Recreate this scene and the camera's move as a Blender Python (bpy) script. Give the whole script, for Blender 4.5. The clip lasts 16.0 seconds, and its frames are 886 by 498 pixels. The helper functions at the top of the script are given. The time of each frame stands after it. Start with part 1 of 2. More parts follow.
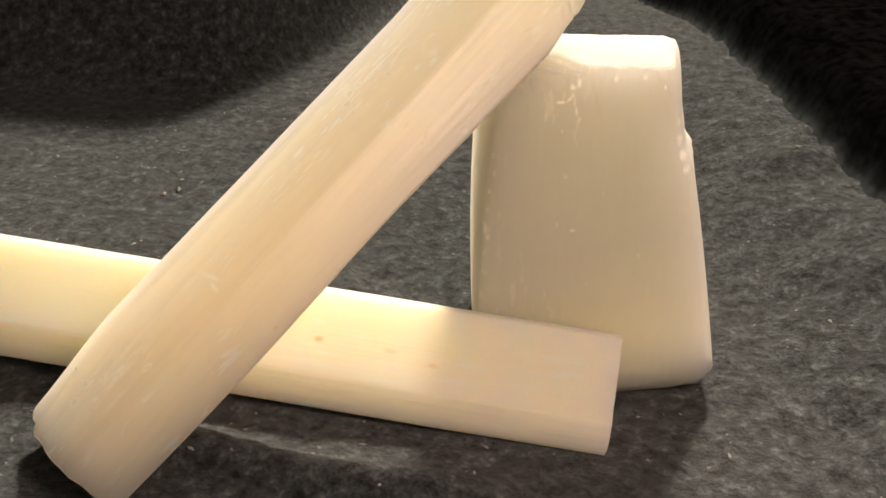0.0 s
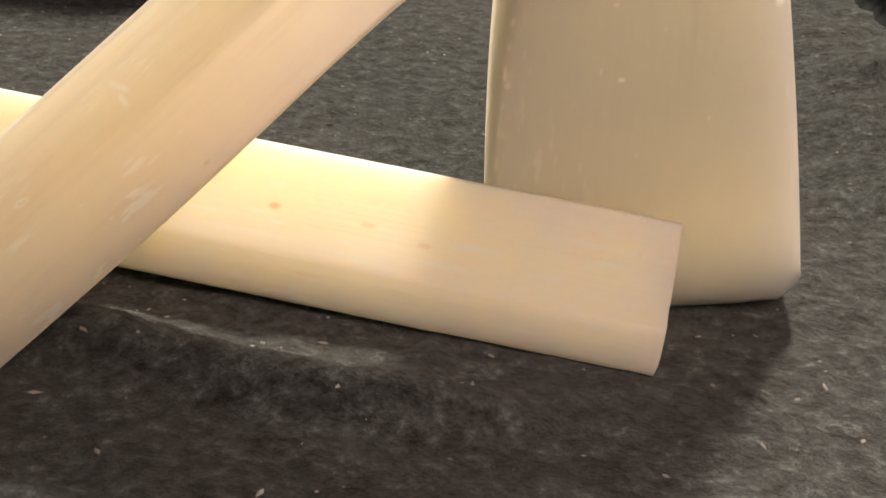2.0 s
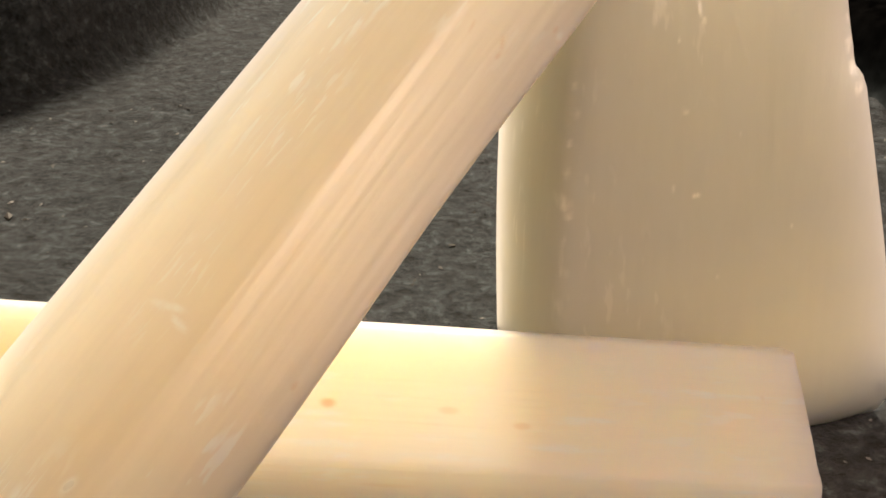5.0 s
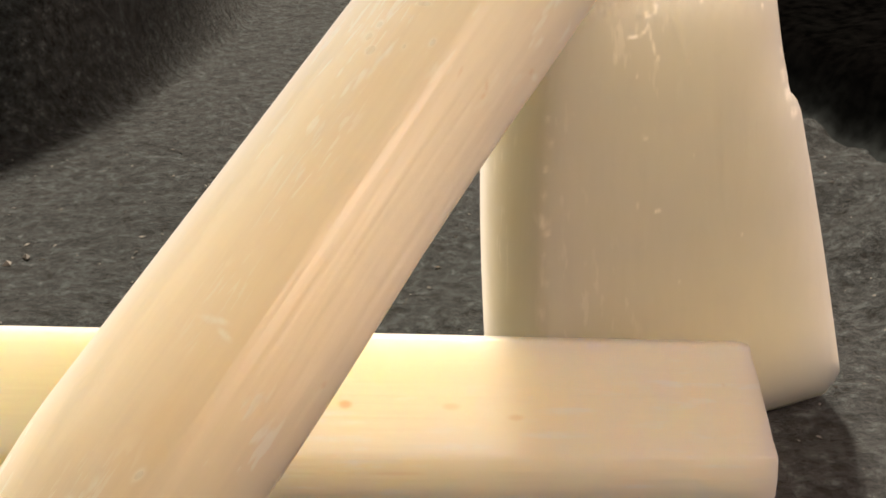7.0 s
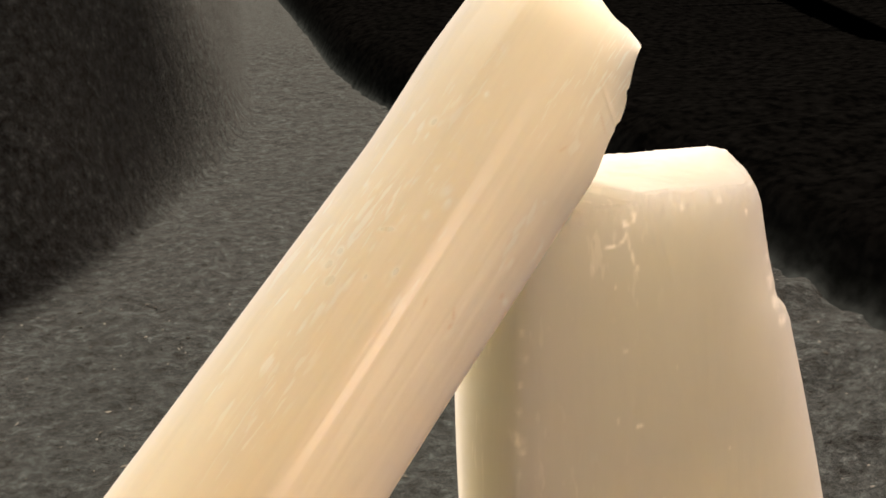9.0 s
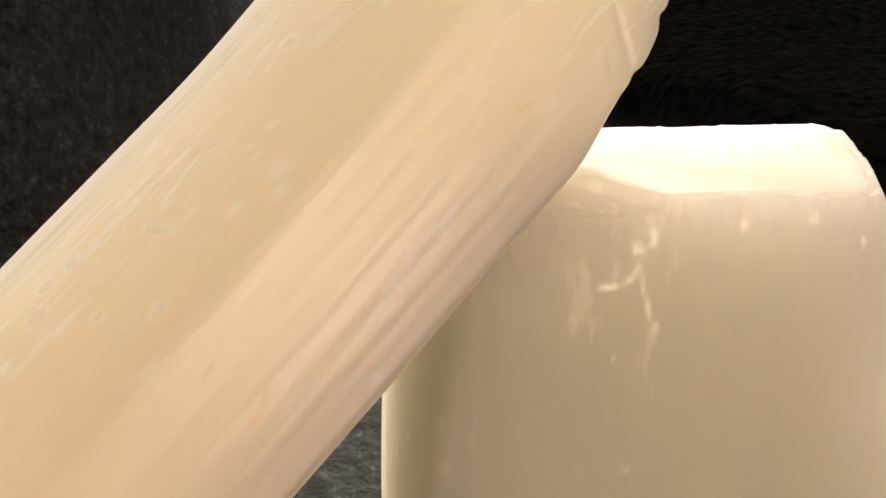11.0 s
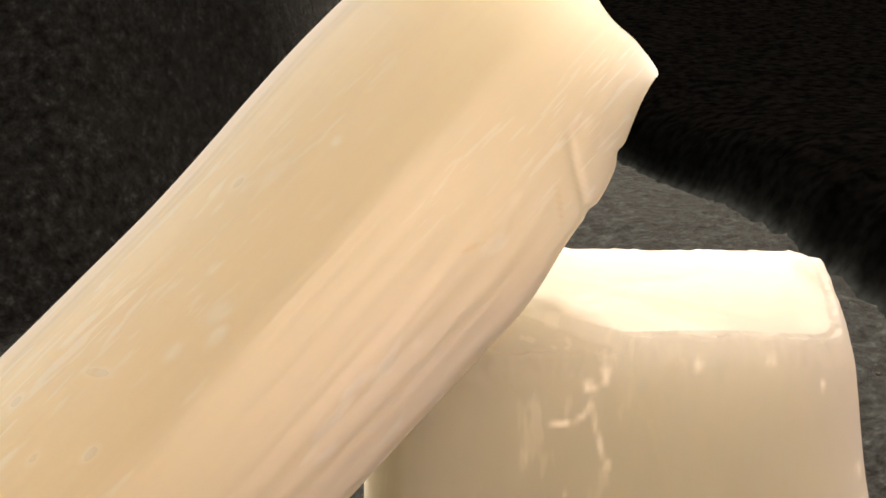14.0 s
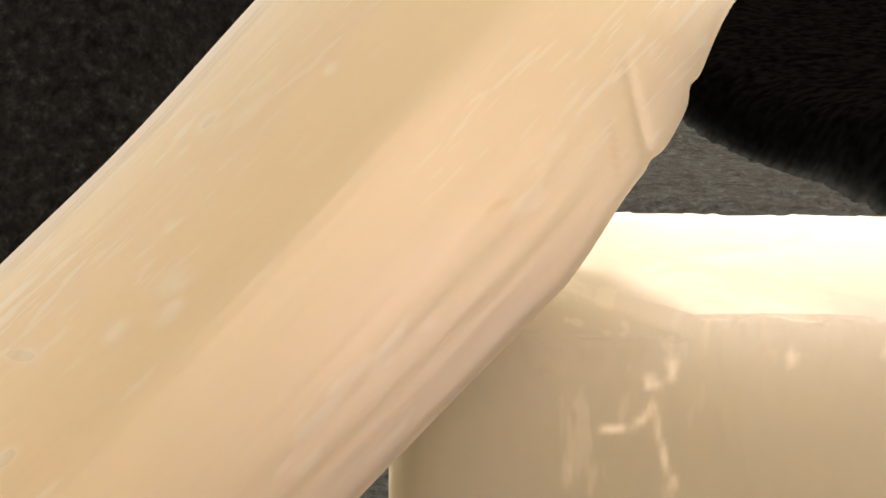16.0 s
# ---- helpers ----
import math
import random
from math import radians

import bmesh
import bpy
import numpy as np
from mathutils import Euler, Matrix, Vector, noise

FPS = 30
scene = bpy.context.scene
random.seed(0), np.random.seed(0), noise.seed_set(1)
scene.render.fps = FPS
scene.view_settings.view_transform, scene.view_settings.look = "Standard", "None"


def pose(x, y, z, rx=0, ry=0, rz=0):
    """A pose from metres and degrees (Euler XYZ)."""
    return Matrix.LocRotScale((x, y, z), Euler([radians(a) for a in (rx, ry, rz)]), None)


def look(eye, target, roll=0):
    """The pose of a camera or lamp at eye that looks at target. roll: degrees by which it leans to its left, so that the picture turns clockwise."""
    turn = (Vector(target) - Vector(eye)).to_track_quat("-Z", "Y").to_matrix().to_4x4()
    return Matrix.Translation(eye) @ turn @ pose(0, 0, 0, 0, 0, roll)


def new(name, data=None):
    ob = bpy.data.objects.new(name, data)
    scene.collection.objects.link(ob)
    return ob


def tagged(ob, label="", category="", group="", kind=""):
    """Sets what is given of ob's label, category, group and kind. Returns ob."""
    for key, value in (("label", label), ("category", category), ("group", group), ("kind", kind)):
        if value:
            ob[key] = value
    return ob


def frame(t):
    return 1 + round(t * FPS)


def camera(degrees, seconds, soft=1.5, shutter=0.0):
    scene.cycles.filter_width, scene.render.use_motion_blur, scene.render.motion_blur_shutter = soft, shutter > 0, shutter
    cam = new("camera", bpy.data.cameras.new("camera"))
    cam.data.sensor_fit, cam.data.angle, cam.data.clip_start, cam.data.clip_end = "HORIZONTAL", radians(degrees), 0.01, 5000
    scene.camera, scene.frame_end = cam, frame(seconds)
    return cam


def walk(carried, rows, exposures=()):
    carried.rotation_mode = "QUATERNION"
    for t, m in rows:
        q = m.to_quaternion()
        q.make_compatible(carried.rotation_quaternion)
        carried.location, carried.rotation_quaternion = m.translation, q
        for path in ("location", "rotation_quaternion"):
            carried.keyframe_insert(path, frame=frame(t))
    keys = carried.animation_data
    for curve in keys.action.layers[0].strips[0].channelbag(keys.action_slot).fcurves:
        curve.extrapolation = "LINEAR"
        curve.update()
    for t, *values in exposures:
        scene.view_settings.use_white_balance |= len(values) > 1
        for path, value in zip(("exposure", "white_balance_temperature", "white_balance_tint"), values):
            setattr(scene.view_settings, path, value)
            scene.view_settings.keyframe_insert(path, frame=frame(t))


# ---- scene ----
LENS = 40.0
PATH = [
    (0, (-0.02897, -0.19278, 0.12675), (-0.03684, -0.10438, 0.08067), 0.57),
    (0.5, (-0.02707, -0.19005, 0.11238), (-0.03596, -0.10157, 0.06664), 0.84),
    (1, (-0.03013, -0.18421, 0.09667), (-0.03904, -0.09559, 0.05118), 1.57),
    (1.5, (-0.02986, -0.17316, 0.08567), (-0.03924, -0.08417, 0.04104), 2.34),
    (2, (-0.02820, -0.15437, 0.07795), (-0.03831, -0.06483, 0.03458), 2.86),
    (2.5, (-0.02539, -0.13900, 0.07785), (-0.03556, -0.04855, 0.03644), 2.90),
    (3, (-0.03286, -0.12877, 0.07741), (-0.03973, -0.03779, 0.03647), 3.11),
    (3.5, (-0.04495, -0.12198, 0.07764), (-0.04920, -0.03113, 0.03608), 2.56),
    (4, (-0.05303, -0.11767, 0.08125), (-0.05403, -0.02618, 0.04089), 1.59),
    (4.2, (-0.05740, -0.11815, 0.08118), (-0.05420, -0.02717, 0.03980), 2.04),
    (6.3, (-0.07523, -0.13285, 0.08432), (-0.06006, -0.04269, 0.04381), 0.01),
    (6.5, (-0.07529, -0.13436, 0.08578), (-0.06003, -0.04384, 0.04612), -0.09),
    (7, (-0.07665, -0.14037, 0.08728), (-0.06174, -0.04939, 0.04853), -0.54),
    (7.5, (-0.07907, -0.14502, 0.09047), (-0.06521, -0.05334, 0.05301), -1.05),
    (8, (-0.07860, -0.14894, 0.09570), (-0.06522, -0.05644, 0.06013), -1.31),
    (8.5, (-0.07524, -0.14257, 0.09957), (-0.06149, -0.04949, 0.06571), -1.19),
    (9, (-0.07022, -0.12697, 0.10067), (-0.05491, -0.03376, 0.06785), -0.74),
    (9.2, (-0.06825, -0.11845, 0.09934), (-0.05254, -0.02548, 0.06604), -0.31),
    (11.3, (-0.03597, -0.06664, 0.08215), (-0.03711, 0.02730, 0.04787), 0.59),
    (11.5, (-0.03473, -0.06630, 0.08264), (-0.03718, 0.02770, 0.04863), 0.54),
    (12, (-0.03540, -0.06738, 0.08315), (-0.03836, 0.02723, 0.05089), 0.73),
    (12.5, (-0.03488, -0.06725, 0.08374), (-0.03840, 0.02769, 0.05254), 0.73),
    (13, (-0.03393, -0.06746, 0.08418), (-0.03851, 0.02748, 0.05311), 0.61),
    (13.5, (-0.03198, -0.06792, 0.08638), (-0.03806, 0.02682, 0.05494), 0.31),
    (14, (-0.02912, -0.06648, 0.09053), (-0.03601, 0.02776, 0.05779), 0.18),
    (14.5, (-0.02822, -0.06121, 0.08796), (-0.03662, 0.03312, 0.05584), -0.18),
    (15, (-0.02854, -0.05645, 0.08633), (-0.03806, 0.03768, 0.05393), -0.38),
    (15.5, (-0.02896, -0.05275, 0.08402), (-0.04020, 0.04102, 0.05115), -0.55),
    (16, (-0.02661, -0.05045, 0.08332), (-0.04080, 0.04265, 0.04971), -0.82),
]
cam = camera(LENS, 16.0, 1.7)
# the clip's camera stops down a little as the bright crystals fill its view
walk(cam, [(t, look(eye, target, roll)) for t, eye, target, roll in PATH],
     [(0, 0.86, 6850, 13), (4.2, 0.86, 6850, 13), (9.2, 0.78, 6850, 13), (12.0, 0.76, 6950, 14), (16.0, 0.72, 7050, 14)])

# ---- world, light, exposure ----
U = 0.02  # one drawing unit is 2 cm; the plan below is in these units
world = bpy.data.worlds.new("room_light")
world.use_nodes = True
world.node_tree.nodes["Background"].inputs[0].default_value = (1.0, 0.82, 0.70, 1)
world.node_tree.nodes["Background"].inputs[1].default_value = 0.065
scene.world = world

sun_data = bpy.data.lights.new("lamp_light", "SUN")
sun_data.energy, sun_data.angle, sun_data.color = 3.9, radians(7.0), (1.0, 0.86, 0.69)
sun = new("lamp_light", sun_data)
sun.matrix_world = look((0.09, 0.76, 0.69), (0, 0, 0))

room_data = bpy.data.lights.new("room_lamp", "AREA")
room_data.shape, room_data.size, room_data.energy, room_data.color = "DISK", 0.10, 0.050, (1.0, 0.71, 0.57)
room_data.spread = radians(75)
room = new("room_lamp", room_data)
room.matrix_world = look((0.09, -0.165, 0.19), (-0.035, -0.025, 0.025))


# ---- materials ----
def material(name):
    m = bpy.data.materials.new(name)
    m.use_nodes = True
    nt = m.node_tree
    return m, nt, nt.nodes["Principled BSDF"]


def node(nt, kind, **sets):
    n = nt.nodes.new(kind)
    for key, value in sets.items():
        n.inputs[key.replace("_", " ")].default_value = value
    return n


def ramp(nt, source, stops):
    r = nt.nodes.new("ShaderNodeValToRGB")
    while len(r.color_ramp.elements) < len(stops):
        r.color_ramp.elements.new(0.5)
    for e, (at, c) in zip(r.color_ramp.elements, stops):
        e.position, e.color = at, (*c, 1)
    nt.links.new(source, r.inputs[0])
    return r.outputs[0]


def math_node(nt, op, a, b=None, c=None):
    n = nt.nodes.new("ShaderNodeMath")
    n.operation = op
    for slot, value in zip(n.inputs, (a, b, c)):
        if isinstance(value, (int, float)):
            slot.default_value = value
        elif value is not None:
            nt.links.new(value, slot)
    return n.outputs[0]


def mix_colour(nt, fac, a, b):
    n = nt.nodes.new("ShaderNodeMix")
    n.data_type = "RGBA"
    nt.links.new(fac, n.inputs[0])
    for slot, value in ((n.inputs[6], a), (n.inputs[7], b)):
        if isinstance(value, tuple):
            slot.default_value = (*value, 1)
        else:
            nt.links.new(value, slot)
    return n.outputs[2]


def crystal_material(name, base, depth, streak, clear, rough, fleck, bruised, radius=(1.0, 0.95, 0.9), foot_glow=None, shine=0.5):
    """Fibrous translucent gypsum: fibres along the thing's own z, pale flecks, bruises and iron stains."""
    m, nt, b = material(name)
    co = nt.nodes.new("ShaderNodeTexCoord")

    def stretched(z, scale, detail):
        mp = nt.nodes.new("ShaderNodeMapping")
        mp.inputs["Scale"].default_value = (1, 1, z)
        nt.links.new(co.outputs["Object"], mp.inputs[0])
        n = node(nt, "ShaderNodeTexNoise", Scale=scale, Detail=detail, Roughness=0.6)
        nt.links.new(mp.outputs[0], n.inputs["Vector"])
        return n.outputs[0]

    fibre, broad, cloud = stretched(0.05, 800.0, 5.0), stretched(0.12, 160.0, 3.0), stretched(0.7, 90.0, 3.0)
    low, high = tuple(c * (1 - streak) for c in base), tuple(min(0.98, c * (1 + 0.5 * streak)) for c in base)
    grain = math_node(nt, "ADD", math_node(nt, "MULTIPLY", fibre, 0.35), math_node(nt, "ADD", math_node(nt, "MULTIPLY", broad, 0.4), math_node(nt, "MULTIPLY", cloud, 0.25)))
    colour = ramp(nt, grain, [(0.36, low), (0.5, base), (0.64, high)])
    # honey colour painted towards the block's foot for the glow of light there
    if foot_glow:
        sep = nt.nodes.new("ShaderNodeSeparateXYZ")
        nt.links.new(co.outputs["Object"], sep.inputs[0])
        level = math_node(nt, "MULTIPLY_ADD", sep.outputs[0], -0.22, math_node(nt, "MULTIPLY_ADD", cloud, 0.006, sep.outputs[2]))
        zone = ramp(nt, math_node(nt, "MULTIPLY_ADD", level, 30.0, 0.0), [(0.05, (1, 1, 1)), (0.30, (0.7, 0.7, 0.7)), (0.62, (0.2, 0.2, 0.2)), (0.95, (0, 0, 0))])
        colour = mix_colour(nt, zone, colour, foot_glow)
    # pale flecks in drifts
    fine = math_node(nt, "SMOOTH_MIN", math_node(nt, "MULTIPLY", math_node(nt, "MAXIMUM", math_node(nt, "SUBTRACT", stretched(0.22, 620.0, 2.0), 0.60), 0.0), 14.0), 1.0, 0.1)
    drift = math_node(nt, "MULTIPLY", math_node(nt, "MAXIMUM", math_node(nt, "SUBTRACT", stretched(0.35, 70.0, 1.0), 0.47), 0.0), fleck)
    flecks = math_node(nt, "MINIMUM", math_node(nt, "MULTIPLY", fine, drift), 1.0)
    mark, stain = nt.nodes.new("ShaderNodeAttribute"), nt.nodes.new("ShaderNodeAttribute")
    mark.attribute_name, stain.attribute_name = "bruise", "stain"
    # bruises have a broken outline
    ragged = math_node(nt, "MULTIPLY", mark.outputs["Fac"], math_node(nt, "MULTIPLY_ADD", stretched(0.4, 900.0, 2.0), 3.2, -0.75))
    ragged = math_node(nt, "MINIMUM", math_node(nt, "MAXIMUM", ragged, 0.0), 1.0)
    # fine bright dashes along the fibres: splinters, plus glints painted at the shattered tip
    shard_glints = nt.nodes.new("ShaderNodeAttribute")
    shard_glints.attribute_name = "shard_glints"
    dash = math_node(nt, "MULTIPLY", math_node(nt, "SUBTRACT", stretched(0.10, 2600.0, 1.5), 0.58), 16.0)
    dash = math_node(nt, "MULTIPLY", math_node(nt, "MINIMUM", math_node(nt, "MAXIMUM", dash, 0.0), 1.0), shard_glints.outputs["Fac"])
    ragged = math_node(nt, "MAXIMUM", ragged, dash)
    pale = math_node(nt, "MINIMUM", math_node(nt, "ADD", flecks, ragged), 1.0)
    colour = mix_colour(nt, pale, colour, bruised)
    colour = mix_colour(nt, stain.outputs["Fac"], colour, (0.80, 0.52, 0.30))
    nt.links.new(colour, b.inputs["Base Color"])
    b.inputs["Subsurface Weight"].default_value = 1.0
    b.inputs["Subsurface Radius"].default_value = radius
    b.inputs["Subsurface Scale"].default_value = depth
    b.inputs["Subsurface Anisotropy"].default_value = 0.7
    b.inputs["Transmission Weight"].default_value = clear
    b.inputs["IOR"].default_value = 1.52
    b.inputs["Specular IOR Level"].default_value = shine
    nt.links.new(math_node(nt, "MAXIMUM", math_node(nt, "MULTIPLY_ADD", mark.outputs["Fac"], -0.10, math_node(nt, "MULTIPLY_ADD", broad, 0.25, rough)), 0.12), b.inputs["Roughness"])
    height = math_node(nt, "ADD", fibre, math_node(nt, "MULTIPLY", broad, 1.5))
    bump = node(nt, "ShaderNodeBump", Strength=0.14, Distance=0.0003)
    nt.links.new(height, bump.inputs["Height"])
    nt.links.new(bump.outputs[0], b.inputs["Normal"])
    return m


selenite = crystal_material("selenite", (0.925, 0.765, 0.56), 0.06, 0.06, 0.05, 0.24, 10.0, (0.992, 0.90, 0.72), (1.0, 0.88, 0.72))
selenite_grey = crystal_material("selenite_polished", (0.565, 0.575, 0.52), 0.045, 0.03, 0.14, 0.36, 1.0, (0.94, 0.92, 0.84), (1.0, 0.93, 0.8), (0.95, 0.90, 0.68), shine=0.05)
selenite_white = crystal_material("selenite_white", (0.965, 0.85, 0.665), 0.02, 0.02, 0.05, 0.40, 4.0, (0.948, 0.89, 0.77), (1.0, 0.85, 0.62), shine=0.12)


def cloth_material():
    m, nt, b = material("charcoal_felt")
    co = nt.nodes.new("ShaderNodeTexCoord")
    fine = node(nt, "ShaderNodeTexNoise", Scale=800.0, Detail=6.0, Roughness=0.78)
    mid = node(nt, "ShaderNodeTexNoise", Scale=330.0, Detail=4.0, Roughness=0.6)
    for n in (fine, mid):
        nt.links.new(co.outputs["Object"], n.inputs["Vector"])
    mix = nt.nodes.new("ShaderNodeMath")
    mix.operation = "MULTIPLY"
    nt.links.new(fine.outputs[0], mix.inputs[0])
    nt.links.new(mid.outputs[0], mix.inputs[1])
    col = ramp(nt, mix.outputs[0], [(0.15, (0.006, 0.008, 0.0088)), (0.25, (0.038, 0.049, 0.054)), (0.32, (0.070, 0.090, 0.099)), (0.41, (0.18, 0.215, 0.23))])
    nt.links.new(col, b.inputs["Base Color"])
    b.inputs["Roughness"].default_value = 0.95
    b.inputs["Specular IOR Level"].default_value = 0.15
    b.inputs["Sheen Weight"].default_value = 0.15
    bump = node(nt, "ShaderNodeBump", Strength=1.0, Distance=0.0020)
    nt.links.new(mix.outputs[0], bump.inputs["Height"])
    nt.links.new(bump.outputs[0], b.inputs["Normal"])
    return m


felt = cloth_material()


# ---- ground: one crumpled sheet of felt ----
def smooth(v):
    v = max(0.0, min(1.0, v))
    return v * v * (3 - 2 * v)


def ground_height(x, y):
    """Height of the cloth, in drawing units."""
    z = 0.03 * noise.noise((x * 0.5, y * 0.5, 0.3)) + 0.02 * noise.noise((x * 1.3, y * 1.3, 4.1))
    z += 0.034 * noise.noise((x * 3.4, y * 3.4, 2.2)) + 0.022 * noise.noise((x * 8, y * 8, 7.2))
    z += -0.02 - 0.028 * (x + 2.5) * smooth((6 - abs(x + 2.5)) / 3) * smooth((5 - abs(y)) / 3)
    # creases running away beside the block
    z += 0.12 * smooth((x - 0.3) / 1.2) * noise.noise((x * 0.9 + y * 0.5, y * 1.9 - x * 0.6, 9.0))
    # a low wrinkle in front of the sticks
    d = y + 1.68 + 0.10 * math.sin(x * 1.7) + 0.08 * (x + 3)
    z += 0.23 * math.exp(-(d / 0.24) ** 2) * smooth((x + 5.4) / 0.8) * smooth((-1.2 - x) / 1.0)
    # the block's front edge is pressed into a shallow dip
    z -= 0.12 * math.exp(-((x + 0.75) / 0.9) ** 2 - ((y + 0.15) / 0.5) ** 2)
    # hump behind on one side, with a soft foot
    foot = 5.5 + 1.3 * max(0.0, x + 6.6) ** 1.5 + 0.15 * max(0.0, -8 - x)
    z += 4.0 * smooth((y - foot - 1.3) / 3.4) * smooth((-3.3 - x) / 1.7)
    # gentle rise towards the black cloth
    q = (x - 2.0) * 0.938 + (y - 2.0) * 0.347
    z += 0.55 * smooth((q + 1.6) / 2.2) * smooth((14 - y) / 6)
    return z


def grid_lines(lo, hi, fine_lo, fine_hi, fine, coarse):
    out, v = [], lo
    while v < hi:
        out.append(v)
        v += fine if fine_lo <= v < fine_hi else coarse
    return out + [hi]


def build_ground():
    xs = grid_lines(-60, 60, -14, 10, 0.09, 2.0)
    ys = grid_lines(-40, 80, -5, 24, 0.09, 2.0)
    verts = [(x * U, y * U, ground_height(x, y) * U) for y in ys for x in xs]
    w = len(xs)
    faces = [(j * w + i, j * w + i + 1, (j + 1) * w + i + 1, (j + 1) * w + i) for j in range(len(ys) - 1) for i in range(w - 1)]
    me = bpy.data.meshes.new("ground")
    me.from_pydata(verts, [], faces)
    me.polygons.foreach_set("use_smooth", [True] * len(faces))
    me.materials.append(felt)
    return tagged(new("ground", me), "crumpled charcoal grey felt cloth spread as a ground", "cloth", kind="structure")


build_ground()



# ---- black velvet cloth behind ----
def black_cloth():
    m, nt, b = material("black_velvet")
    co = nt.nodes.new("ShaderNodeTexCoord")
    n = node(nt, "ShaderNodeTexNoise", Scale=300.0, Detail=5.0)
    nt.links.new(co.outputs["Object"], n.inputs["Vector"])
    velvet = ramp(nt, n.outputs[0], [(0.35, (0.0012, 0.0012, 0.0012)), (0.75, (0.006, 0.006, 0.006))])
    # felt grey painted into the hem's colour: light falling off softly into the black
    fade = nt.nodes.new("ShaderNodeAttribute")
    fade.attribute_name = "hem_fade"
    faded = math_node(nt, "MULTIPLY", fade.outputs["Fac"], math_node(nt, "MULTIPLY_ADD", n.outputs[0], 1.6, 0.0))
    nt.links.new(mix_colour(nt, math_node(nt, "MINIMUM", faded, 1.0), velvet, (0.07, 0.085, 0.09)), b.inputs["Base Color"])
    b.inputs["Roughness"].default_value = 1.0
    b.inputs["Specular IOR Level"].default_value = 0.0
    # the hem runs along this line; the cloth lies on its far side
    hem = [(9.0, 0.2), (4.6, 0.9), (3.1, 1.7), (2.45, 2.9), (2.2, 4.0), (1.9, 5.5), (1.4, 8.0), (0.7, 11.4), (-0.3, 14.2), (-1.1, 17.2), (-1.5, 20.0), (-1.9, 27.0), (-2.8, 40.0)]
    line = []
    for a, c in zip(hem, hem[1:]):
        k = max(2, int(math.dist(a, c) / 0.25))
        line += [(a[0] + (c[0] - a[0]) * i / k, a[1] + (c[1] - a[1]) * i / k) for i in range(k)]
    for _ in range(12):
        line = [line[0]] + [tuple((p[i] + 2 * q[i] + r[i]) / 4 for i in (0, 1)) for p, q, r in zip(line, line[1:], line[2:])] + [line[-1]]
    # profile across the hem: outwards distance and height
    prof = [(-0.10, -0.06), (0.0, 0.02), (0.05, 0.10), (0.10, 0.22), (0.15, 0.35), (0.22, 0.5), (0.34, 0.68), (0.55, 0.82), (0.9, 0.92), (1.8, 1.0), (3.5, 1.05), (7.0, 1.1), (14.0, 1.0), (40.0, 0.9)]
    hem_fade = (1.0, 0.9, 0.6, 0.3, 0.12, 0.04)
    verts = []
    for i, (x, y) in enumerate(line):
        tx, ty = line[min(i + 1, len(line) - 1)][0] - line[max(i - 1, 0)][0], line[min(i + 1, len(line) - 1)][1] - line[max(i - 1, 0)][1]
        k = math.hypot(tx, ty)
        nx, ny = ty / k, -tx / k
        for d, z in prof:
            px, py = x + nx * d, y + ny * d
            wave = 0.12 * noise.noise((px * 0.35, py * 0.35, 5.5)) + 0.03 * noise.noise((px * 1.5, py * 1.5, 1.5))
            lie = ground_height(px, py) if d < 0.6 else ground_height(x, y) * 0.9
            verts.append((px * U, py * U, (z * (0.95 + wave * 1.2) + lie) * U))
    w = len(prof)
    faces = [(i * w + j, i * w + j + 1, (i + 1) * w + j + 1, (i + 1) * w + j) for i in range(len(line) - 1) for j in range(w - 1)]
    me = bpy.data.meshes.new("black_cloth")
    me.from_pydata(verts, [], faces)
    me.polygons.foreach_set("use_smooth", [True] * len(faces))
    me.attributes.new("hem_fade", "FLOAT", "POINT").data.foreach_set("value", [hem_fade[j] if j < len(hem_fade) else 0.0 for i in range(len(line)) for j in range(w)])
    me.materials.append(m)
    return tagged(new("black_cloth", me), "black velvet cloth with a thick folded hem on the felt", "cloth")


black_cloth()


# ---- crystals ----
def soft_section(corners, n_round, step):
    """A closed outline through the corners (x, y, radius), with rounded corners and even points."""
    pts, m = [], len(corners)
    for i, (x, y, r) in enumerate(corners):
        p = Vector((x, y))
        a = (Vector(corners[i - 1][:2]) - p).normalized()
        b = (Vector(corners[(i + 1) % m][:2]) - p).normalized()
        for k in range(n_round + 1):
            u = k / n_round
            pts.append(p + a * r * (1 - u) ** 2 + b * r * u ** 2)
    out = []
    for a, b in zip(pts, pts[1:] + pts[:1]):
        k = max(1, round((b - a).length / step))
        out += [a.lerp(b, i / k) for i in range(k)]
    return out


def loft(name, rings, mat):
    """A closed mesh through rings of equal length, in drawing units; the first and last ring have shrunk to a point."""
    n = len(rings[0])
    verts = [tuple(c * U for c in p) for ring in rings for p in ring]
    faces = []
    for r in range(len(rings) - 1):
        for i in range(n):
            j = (i + 1) % n
            faces.append((r * n + i, r * n + j, (r + 1) * n + j, (r + 1) * n + i))
    me = bpy.data.meshes.new(name)
    me.from_pydata(verts, [], faces)
    me.polygons.foreach_set("use_smooth", [True] * len(faces))
    me.materials.append(mat)
    return me


CAP = (0.004, 0.15, 0.35, 0.55, 0.72, 0.85, 0.93, 0.97)


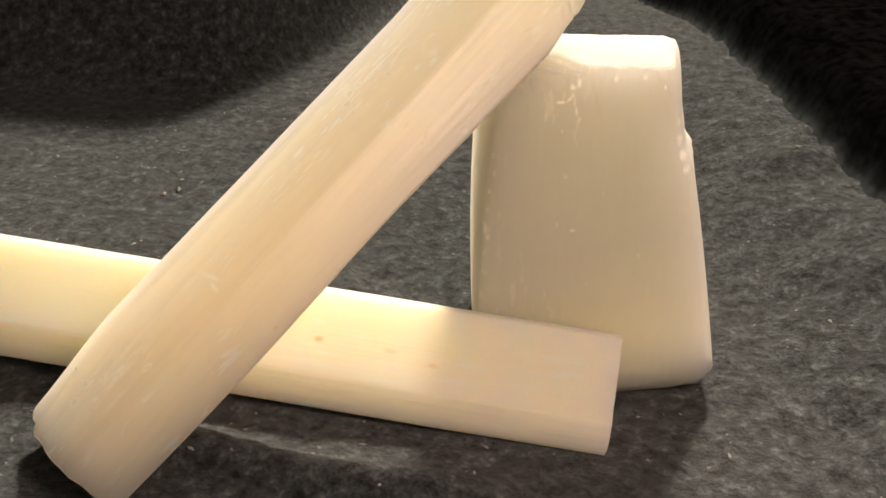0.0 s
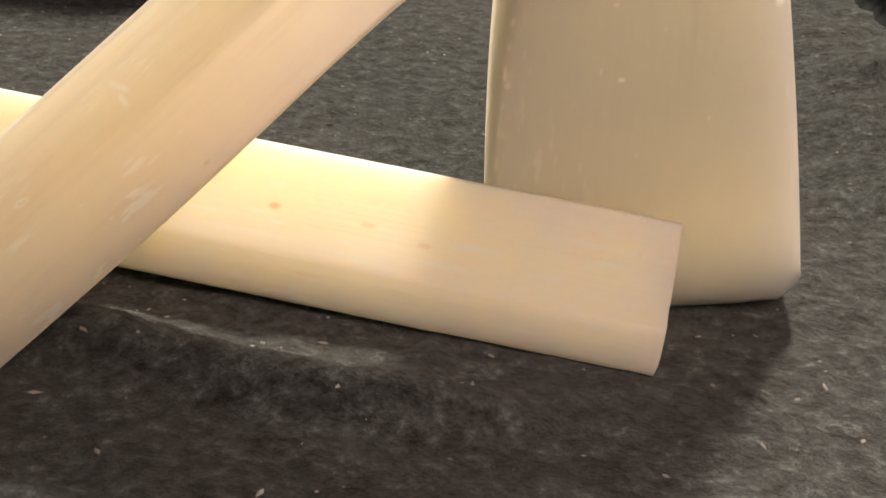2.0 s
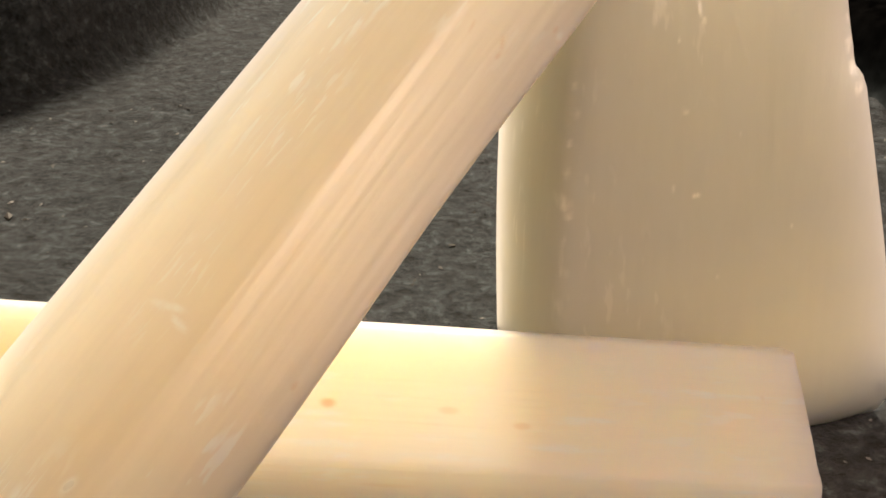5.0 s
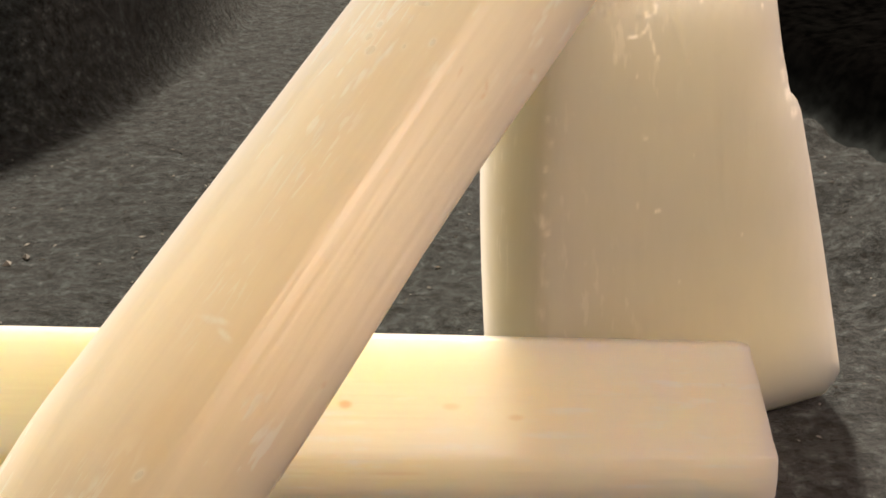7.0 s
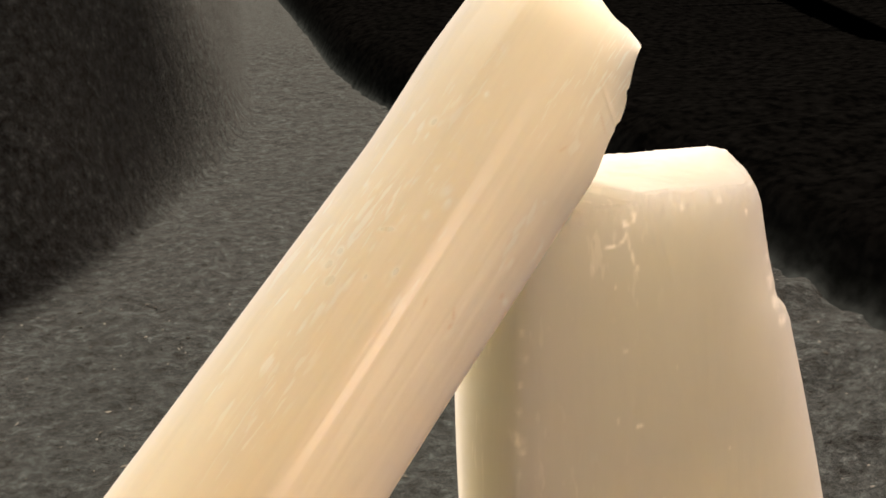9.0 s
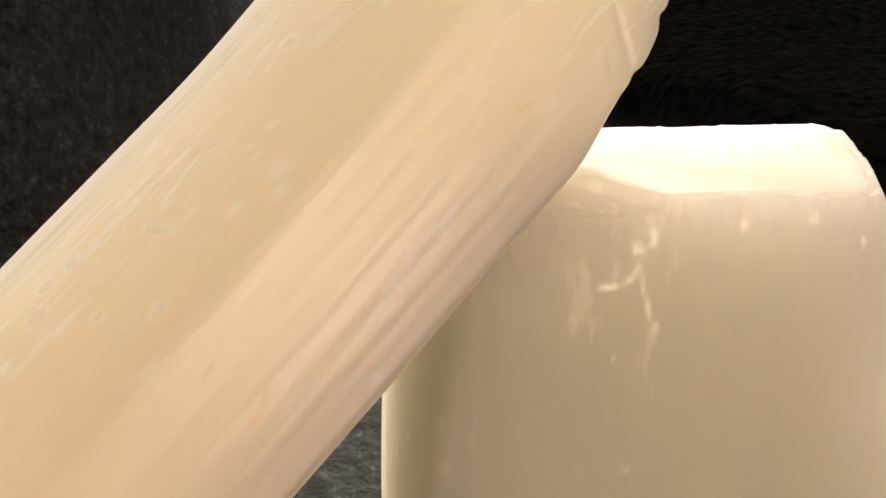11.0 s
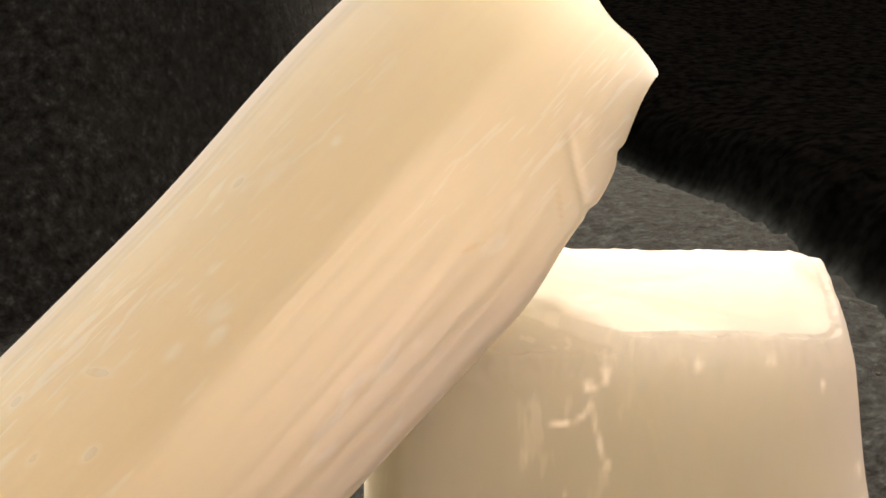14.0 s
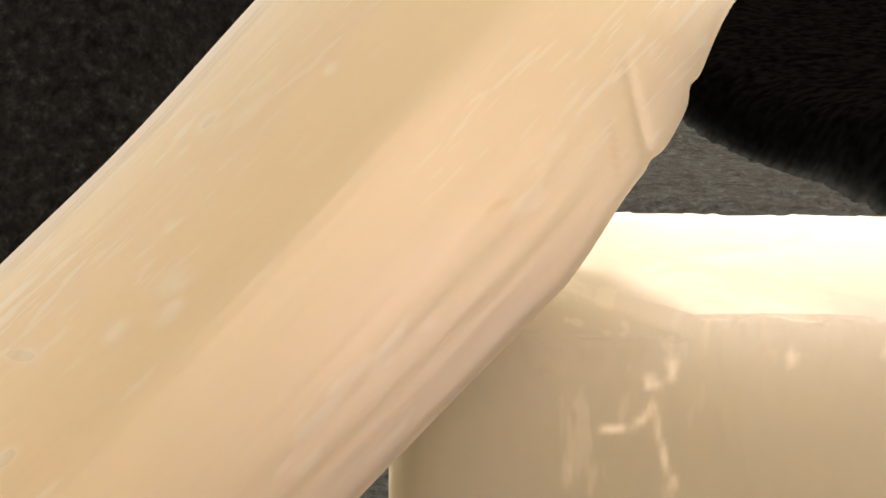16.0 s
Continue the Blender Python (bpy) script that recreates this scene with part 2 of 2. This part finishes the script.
def stick_mesh(name, z0, z1, width, depth, corners, mat, seed, rough, shape):
    """A hewn bar along its own z from z0 to z1. width and depth: half sizes as functions of z. shape(x, y, z): own dents, cuts and chips."""
    sec = soft_section(corners, 5, 0.016)
    length, rings = z1 - z0, []
    stations = [(z0, k) for k in CAP] + [(z0 + d, f) for d, f in ((0.012, 0.985), (0.035, 0.995))]
    count = int(length / 0.016)
    stations += [(z0 + 0.06 + (length - 0.12) * k / count, 1.0) for k in range(count + 1)]
    stations += [(z1 - d, f) for d, f in ((0.035, 0.995), (0.012, 0.985))] + [(z1, k) for k in reversed(CAP)]
    for z, f in stations:
        ring = []
        for p in sec:
            a = math.atan2(p.y, p.x)
            ca, sa = math.cos(a), math.sin(a)
            facet = noise.noise((ca * 2.2 + seed, sa * 2.2, z * 0.22))
            splint = noise.noise((ca * 7 + seed, sa * 7, z * 0.45))
            fibre = noise.noise((ca * 22 + seed, sa * 22, z * 0.9))
            pit = noise.noise((ca * 6 + seed, sa * 6, z * 4.0))
            k = 1 + rough * (0.6 * facet + 0.35 * splint + 0.22 * fibre + 0.10 * pit)
            x, y = p.x * width(z) * f * k, p.y * depth(z) * f * k
            ring.append(shape(x, y, z + 0.03 * (1 - f) * noise.noise((x * 4, y * 4, seed))))
        rings.append(ring)
    return loft(name, rings, mat)


def frame_axes(origin, along, front):
    """A pose whose z runs along and whose -y faces front."""
    z = Vector(along).normalized()
    y = -(Vector(front) - z * z.dot(Vector(front))).normalized()
    x = y.cross(z)
    m = Matrix((x, y, z)).transposed().to_4x4()
    m.translation = Vector(origin) * U
    return m


# stick that leans on the block
def lean_width(z):
    return 0.485 + 0.020 * z + 0.02 * math.sin(z * 1.3)


def lean_depth(z):
    return 0.52 - 0.022 * z


def lean_shape(x, y, z):
    # broken upper end: one side slants in with small notches, the end is cut nearly square
    if z > 4.8:
        inward = smooth((x - 0.05) / 0.45)
        x -= (0.06 * smooth((z - 4.9) / 0.45) + 0.15 * smooth((z - 5.35) / 0.6)) * inward
        x -= (0.016 * math.exp(-((z - 5.60) / 0.03) ** 2) + 0.010 * math.exp(-((z - 5.37) / 0.025) ** 2)) * inward
        if z > 5.5:
            rim = smooth((math.hypot(x / 0.5, y / 0.42) - 0.62) / 0.45)
            z = min(z, 6.0 - 0.22 * max(0.0, x - 0.2) - 0.05 * rim - 0.03 * noise.noise((x * 5, y * 5, 2.0)))
    # worn lower end
    if z < 0.3:
        z += 0.10 * smooth((abs(x) - 0.25) / 0.3) * (0.3 - z) + 0.03 * noise.noise((x * 5, y * 5, 1.0))
    # shallow break below the end, and a dent along one edge
    y += 0.007 * math.exp(-((z - 5.36 + 0.7 * (x - 0.45)) / 0.014) ** 2) * smooth((x - 0.2) / 0.15) * (1 if y < 0 else 0)
    # thinner behind towards the upper end
    if y > 0:
        y *= 0.95 - 0.115 * max(0.0, z)
    # one long edge runs straight and is worn off at the lower end
    if x < 0:
        x *= 0.525 / lean_width(z) * (1 - 0.16 * smooth((0.9 - z) / 1.2) + 0.09 * smooth((z - 4.3) / 1.0))
    else:
        x *= 1 + 0.07 * smooth((z - 2.4) / 1.8)
    return (x, y, z)


LEAN_CORNERS = [(0.96, 0.20, 0.20), (0.55, 1.0, 0.25), (-0.30, 1.1, 0.25), (-1.07, 1.0, 0.10), (-0.98, -0.10, 0.15), (-0.66, -0.70, 0.10), (-0.12, -1.0, 0.12), (0.88, -1.07, 0.05)]
lean = tagged(new("selenite_stick", stick_mesh("leaning_stick", -0.28, 6.15, lean_width, lean_depth, LEAN_CORNERS, selenite, 3.1, 0.011, lean_shape)),
              "peach translucent selenite stick leaning on the upright block", "crystal", "selenite pieces")
lean.matrix_world = frame_axes((-5.01, -1.769, 0.32), (0.6074, 0.535, 0.5873), (0.424, -0.8, 0.405))


# stick that lies on the cloth; its front is the top face
def lying_width(z):
    return 0.43 + 0.004 * z


def lying_depth(z):
    return 0.475 - 0.0105 * z


def lying_shape(x, y, z):
    if z > 7.2:
        z = min(z, 7.54 + 0.02 * x - 0.03 * y + 0.006 * noise.noise((x * 6, y * 6, 0)) - 0.2 * max(0.0, abs(x) + abs(y) - 0.72))
    return (x, y, z)


LYING_CORNERS = [(0.80, 1.0, 0.08), (-1.0, 1.0, 0.10), (-1.22, -0.68, 0.07), (-0.84, -0.84, 0.06), (0.86, 0.12, 0.07), (1.06, 0.80, 0.07)]
lying = tagged(new("selenite_stick", stick_mesh("lying_stick", 0.0, 7.6, lying_width, lying_depth, LYING_CORNERS, selenite_white, 8.4, 0.022, lying_shape)),
               "white fibrous selenite stick lying on the felt", "crystal", "selenite pieces")
lying.matrix_world = frame_axes((-8.217, 0.045, 0.785), (0.9939, -0.0873, -0.0666), (0, -0.026, 1))


# upright block
def block_mesh():
    bottom = ((-1.98, 0.0, -0.35), (0.25, 0.06, 0.0), (0.20, 1.10, 0.02), (-2.12, 1.45, -0.25))
    top = ((-1.84, 0.55, 2.865), (-0.31, 0.64, 2.87), (-0.26, 1.27, 2.975), (-2.12, 1.50, 2.86))
    steps, rings = 130, []
    stations = [(0.0, k) for k in CAP] + [(0.008, 0.985), (0.02, 0.994)] + [(0.03 + 0.945 * k / steps, 1.0) for k in range(steps + 1)]
    stations += [(0.985, 0.994), (0.994, 0.98)] + [(1.0, 0.972 * (1 - k / 75) + 0.004) for k in range(76)]
    cuts = (0.10, 0.07, 0.08, 0.06)
    for s, f in stations:
        quad = [Vector(b).lerp(Vector(t), s) for b, t in zip(bottom, top)]
        mid = sum(quad, Vector()) / 4
        ring = []
        for i in range(4):
            p, q, o = quad[i], quad[(i + 1) % 4], quad[i - 1]
            a, b = (o - p).normalized(), (q - p).normalized()
            c, d = cuts[i], cuts[(i + 1) % 4]
            ring += [p + a * c * (1 - u / 5) ** 2 + b * c * (u / 5) ** 2 for u in range(6)]
            m = 200 if i == 0 else 100 if i == 2 else 50
            ring += [(p + b * c).lerp(q - b * d, u / m) for u in range(1, m)]
        out = []
        for v in ring:
            v = mid + (v - mid) * f
            z = v.z
            # rounded foot at the corner beside the open cloth
            if s < 0.1:
                v.x -= 0.10 * (1 - smooth(s / 0.06)) * smooth((v.x + 0.25) / 0.4)
            # chipped shoulder
            v.x -= 0.05 * smooth((z - 2.02 - 0.05 * noise.noise((0, v.y * 4, 1))) / 0.10) * smooth((v.x + 0.55) / 0.3) * (1 - 0.6 * smooth((z - 2.3) / 0.5))
            edge = math.exp(-((z - 2.08) / 0.10) ** 2) * smooth((v.x + 0.35) / 0.12)
            v.x += 0.02 * edge * noise.noise((z * 18, v.y * 10, 4))
            # the other side swells a little
            v.x += 0.035 * math.sin(math.pi * min(1, max(0, s))) * smooth((v.x + 0.7) / 0.5)
            # gently bowed side
            if v.x < -1.7:
                v.x -= 0.05 * math.sin(math.pi * min(1, max(0, s)))
            # a flake broken off the front edge: a sloping ledge, parted from the top by a thin step
            if s > 0.72:
                side = (v.x + 1.10) * 0.496 + (v.y - 0.61) * 0.868
                level = 2.875 + 0.11 * (v.y - 0.6)
                ledge = 2.80 + 0.30 * max(0.0, v.y - 0.58) + 0.012 * noise.noise((v.x * 6, v.y * 6, 8))
                drop = max(0.0, level - ledge) * smooth(-side / 0.014)
                v.z -= drop * smooth((s - 0.72) / 0.26)
            if s > 0.78:
                v.z += smooth((s - 0.78) / 0.18) * 0.018 * noise.noise((v.x * 2.2, v.y * 2.2, 3)) + smooth((s - 0.9) / 0.08) * 0.002 * noise.noise((v.x * 14, v.y * 14, 3))
                if s > 0.97 and f > 0.93:
                    v.z -= 0.022 * abs(noise.noise((v.x * 7, v.y * 7, 6))) + 0.012 * abs(noise.noise((v.x * 24, v.y * 24, 6)))
                    v.y += 0.02 * noise.noise((v.x * 9, 1, 6)) + 0.010 * noise.noise((v.x * 30, v.z * 30, 6))
                # far corner knocked off
                v.z -= 0.03 * smooth((s - 0.78) / 0.18) * smooth((v.x + 0.46) / 0.2) * smooth((v.y - 0.85) / 0.3)
            # crumbled skin below the top edge
            if 0.88 < s < 0.995 and f > 0.97:
                v.y += 0.014 * smooth((s - 0.90) / 0.06) * noise.noise((v.x * 16, v.z * 11, 1.7))
            v.y += 0.006 * noise.noise((v.x * 2, v.z * 0.8, 2.5)) + 0.002 * noise.noise((v.x * 16, v.z * 1.2, 2.5))
            out.append(tuple(v))
        rings.append(out)
    return loft("block", rings, selenite_grey)


block = tagged(new("selenite_block", block_mesh()), "pale grey translucent selenite block standing upright on felt", "crystal", "selenite pieces")


# ---- bruises and stains in the crystals ----
def marked(ob, name, spots, normal_axis, side):
    """Sets a mark's strength at each vertex. Spots: place along the two axes across the normal axis, half length, half width, turn, strength."""
    me = ob.data
    co = np.empty(len(me.vertices) * 3)
    me.vertices.foreach_get("co", co)
    co = co.reshape(-1, 3) / U
    out = np.zeros(len(co))
    other = 0 if normal_axis == 1 else 1
    facing = (co[:, normal_axis] - np.median(co[:, normal_axis])) * side > 0
    for p, z, long, wide, turn, strength in spots:
        dx, dz = co[:, other] - p, co[:, 2] - z
        c, s = math.cos(radians(turn)), math.sin(radians(turn))
        a, b = (dz * c + dx * s) / (long * 0.8), (dx * c - dz * s) / (wide * 0.65)
        out = np.maximum(out, strength * np.exp(-((a * a + b * b) ** 2)) * facing)
    me.attributes.new(name, "FLOAT", "POINT").data.foreach_set("value", out.astype(np.float32))


rnd = random.Random(11)
spots = [(-0.27, 1.60, 0.09, 0.030, 70, 1.0), (-0.20, 1.56, 0.06, 0.026, 105, 1.0), (-0.16, 0.74, 0.06, 0.030, 10, 0.9), (-0.34, 0.45, 0.06, 0.03, 0, 0.8), (-0.40, 0.30, 0.05, 0.03, 20, 0.9), (-0.30, 0.60, 0.06, 0.025, 0, 0.7),
         (-0.36, 0.15, 0.05, 0.035, 0, 0.9), (-0.28, 0.28, 0.035, 0.025, 0, 0.8), (-0.32, 3.85, 0.06, 0.03, 50, 1.0), (-0.17, 3.66, 0.05, 0.03, 0, 1.0), (-0.28, 3.54, 0.04, 0.026, 0, 0.8), (-0.19, 4.23, 0.08, 0.045, 15, 0.8),
         (-0.14, 4.17, 0.06, 0.03, 0, 0.8), (-0.20, 4.05, 0.05, 0.03, 0, 0.8), (-0.44, 3.52, 0.06, 0.035, 0, 1.0), (-0.40, 3.43, 0.05, 0.03, 0, 1.0), (-0.43, 3.62, 0.05, 0.025, 0, 0.9), (0.46, 3.94, 0.035, 0.028, 0, 0.8),
         (0.54, 4.25, 0.05, 0.025, 0, 0.8), (-0.29, 4.92, 0.03, 0.022, 0, 1.0), (-0.42, 4.61, 0.06, 0.025, 0, 0.9), (0.35, 4.6, 0.03, 0.02, 0, 0.7)]
# the first two spots, at the upper end, place the painted glints
marked(lean, "shard_glints", [(0.30, 5.62, 0.46, 0.30, 0, 1.0), (0.10, 5.2, 0.45, 0.16, 0, 0.7), (-0.42, 3.75, 0.60, 0.16, 0, 0.9), (-0.30, 4.20, 0.50, 0.20, 0, 0.6), (-0.32, 2.60, 0.70, 0.14, 0, 0.7), (-0.30, 1.70, 0.40, 0.16, 0, 0.6), (-0.30, 0.45, 0.40, 0.20, 0, 0.7), (-0.38, 4.90, 0.50, 0.15, 0, 0.6)], 1, -1)
marked(lean, "bruise", spots, 1, -1)
marked(lean, "stain", [(0.38, 1.65, 0.03, 0.02, 0, 0.5), (0.23, 3.67, 0.05, 0.016, -30, 0.5), (0.25, 3.60, 0.03, 0.018, 0, 0.5), (0.05, 3.62, 0.05, 0.014, -10, 0.4), (0.42, 3.95, 0.03, 0.018, 0, 0.5), (0.27, 4.96, 0.05, 0.014, 20, 0.4), (0.40, 5.30, 0.10, 0.014, -50, 0.4)], 1, -1)

to_lying = lying.matrix_world.inverted()
spots = []
for px, py, pz, long, wide, strength in ((-3.40, -0.71, 0.57, 0.05, 0.02, 0.8), (-2.75, -0.8, 0.52, 0.07, 0.016, 0.35), (-2.35, -0.8, 0.46, 0.06, 0.016, 0.4), (-3.0, -0.8, 0.72, 0.10, 0.016, 0.3), (-0.98, -0.95, 0.5, 0.015, 0.04, 0.3), (-3.1, -0.8, 0.28, 0.20, 0.014, 0.2)):
    v = to_lying @ (Vector((px, py, pz)) * U) / U
    spots.append((v.y, v.z, long, wide, 0, strength))
marked(lying, "stain", spots, 0, 1)
marked(lying, "bruise", [(rnd.uniform(-0.42, 0.38), rnd.uniform(0.8, 7.2), rnd.uniform(0.08, 0.3), rnd.uniform(0.013, 0.02), 0, rnd.uniform(0.3, 0.9)) for k in range(60)], 0, 1)

marked(block, "bruise", [(-1.15, 1.40, 0.014, 0.045, 8, 1.0), (-1.32, 2.550, 0.014, 0.060, 0, 1.0), (-1.25, 2.575, 0.045, 0.020, 50, 0.9), (-1.22, 2.61, 0.03, 0.020, 0, 0.9), (-1.155, 2.40, 0.03, 0.024, 15, 1.0), (-1.18, 2.47, 0.06, 0.018, -12, 0.7), (-1.205, 2.56, 0.06, 0.016, -8, 0.6), (-1.22, 2.68, 0.022, 0.045, 30, 0.9), (-1.17, 2.705, 0.014, 0.03, 0, 0.8),
                         (-1.17, 2.75, 0.014, 0.035, 0, 0.6), (-1.45, 2.42, 0.06, 0.025, 0, 0.25), (-1.30, 2.30, 0.02, 0.014, 0, 0.5), (-1.25, 1.90, 0.014, 0.04, 8, 0.5), (-1.95, 1.37, 0.06, 0.045, 0, 0.55), (-1.93, 1.30, 0.03, 0.03, 0, 0.5),
                         (-1.95, 0.96, 0.05, 0.02, 0, 0.5), (-1.95, 1.15, 0.03, 0.02, 0, 0.5), (-1.94, 1.55, 0.03, 0.02, 0, 0.5), (-1.92, 1.72, 0.03, 0.02, 0, 0.5), (-1.90, 1.9, 0.04, 0.02, 0, 0.4), (-1.97, 0.75, 0.06, 0.02, 0, 0.4), (-1.90, 2.05, 0.03, 0.03, 0, 0.4),
                         (-0.22, 2.12, 0.06, 0.045, 0, 1.0), (-0.18, 2.00, 0.05, 0.04, 10, 1.0), (-0.26, 2.25, 0.06, 0.03, 0, 0.8), (-0.28, 2.4, 0.04, 0.02, 0, 0.6), (-0.85, 2.77, 0.03, 0.03, 0, 0.5), (-0.60, 2.78, 0.025, 0.03, 0, 0.5), (-0.42, 2.70, 0.016, 0.016, 0, 0.7),
                         (-1.3, 1.45, 0.03, 0.015, 0, 0.3), (-1.0, 0.9, 0.014, 0.02, 0, 0.4), (-0.9, 1.75, 0.014, 0.014, 0, 0.4), (-0.55, 1.2, 0.014, 0.014, 0, 0.4)], 1, -1)


# ---- lint on the felt ----
def lint():
    m, nt, b = material("grey_lint")
    b.inputs["Base Color"].default_value = (0.30, 0.30, 0.28, 1)
    b.inputs["Roughness"].default_value = 0.9
    info = nt.nodes.new("ShaderNodeNewGeometry")
    nt.links.new(ramp(nt, info.outputs["Random Per Island"], [(0.2, (0.10, 0.10, 0.095)), (0.9, (0.42, 0.42, 0.40))]), b.inputs["Base Color"])
    r, verts, faces = random.Random(5), [], []
    spots = [(-6.08, 3.54, 0.05), (-5.94, 3.73, 0.05)]
    for k in range(900):
        x, y = r.uniform(-8, 3.5), r.uniform(-3.6, 7)
        spots.append((x, y, r.choice((0.008, 0.010, 0.013, 0.018))))
    for x, y, size in spots:
        z, a, long = ground_height(x, y) + 0.3 * size, r.uniform(0, 6.3), size * r.uniform(1.0, 3.0)
        c, s, base = math.cos(a), math.sin(a), len(verts)
        for px, py, pz in ((long, 0, 0), (0, size, 0), (-long, 0, 0), (0, -size, 0), (0, 0, size * 0.7), (0, 0, -size * 0.7)):
            j = r.uniform(0.6, 1.3)
            verts.append(((x + (px * c - py * s) * j) * U, (y + (px * s + py * c) * j) * U, (z + pz) * U))
        for f in ((0, 1, 4), (1, 2, 4), (2, 3, 4), (3, 0, 4), (1, 0, 5), (2, 1, 5), (3, 2, 5), (0, 3, 5)):
            faces.append(tuple(base + i for i in f))
    me = bpy.data.meshes.new("lint")
    me.from_pydata(verts, [], faces)
    me.materials.append(m)
    return tagged(new("lint", me), "tiny pale bits of lint scattered over the felt", "lint", kind="stuff")


lint()
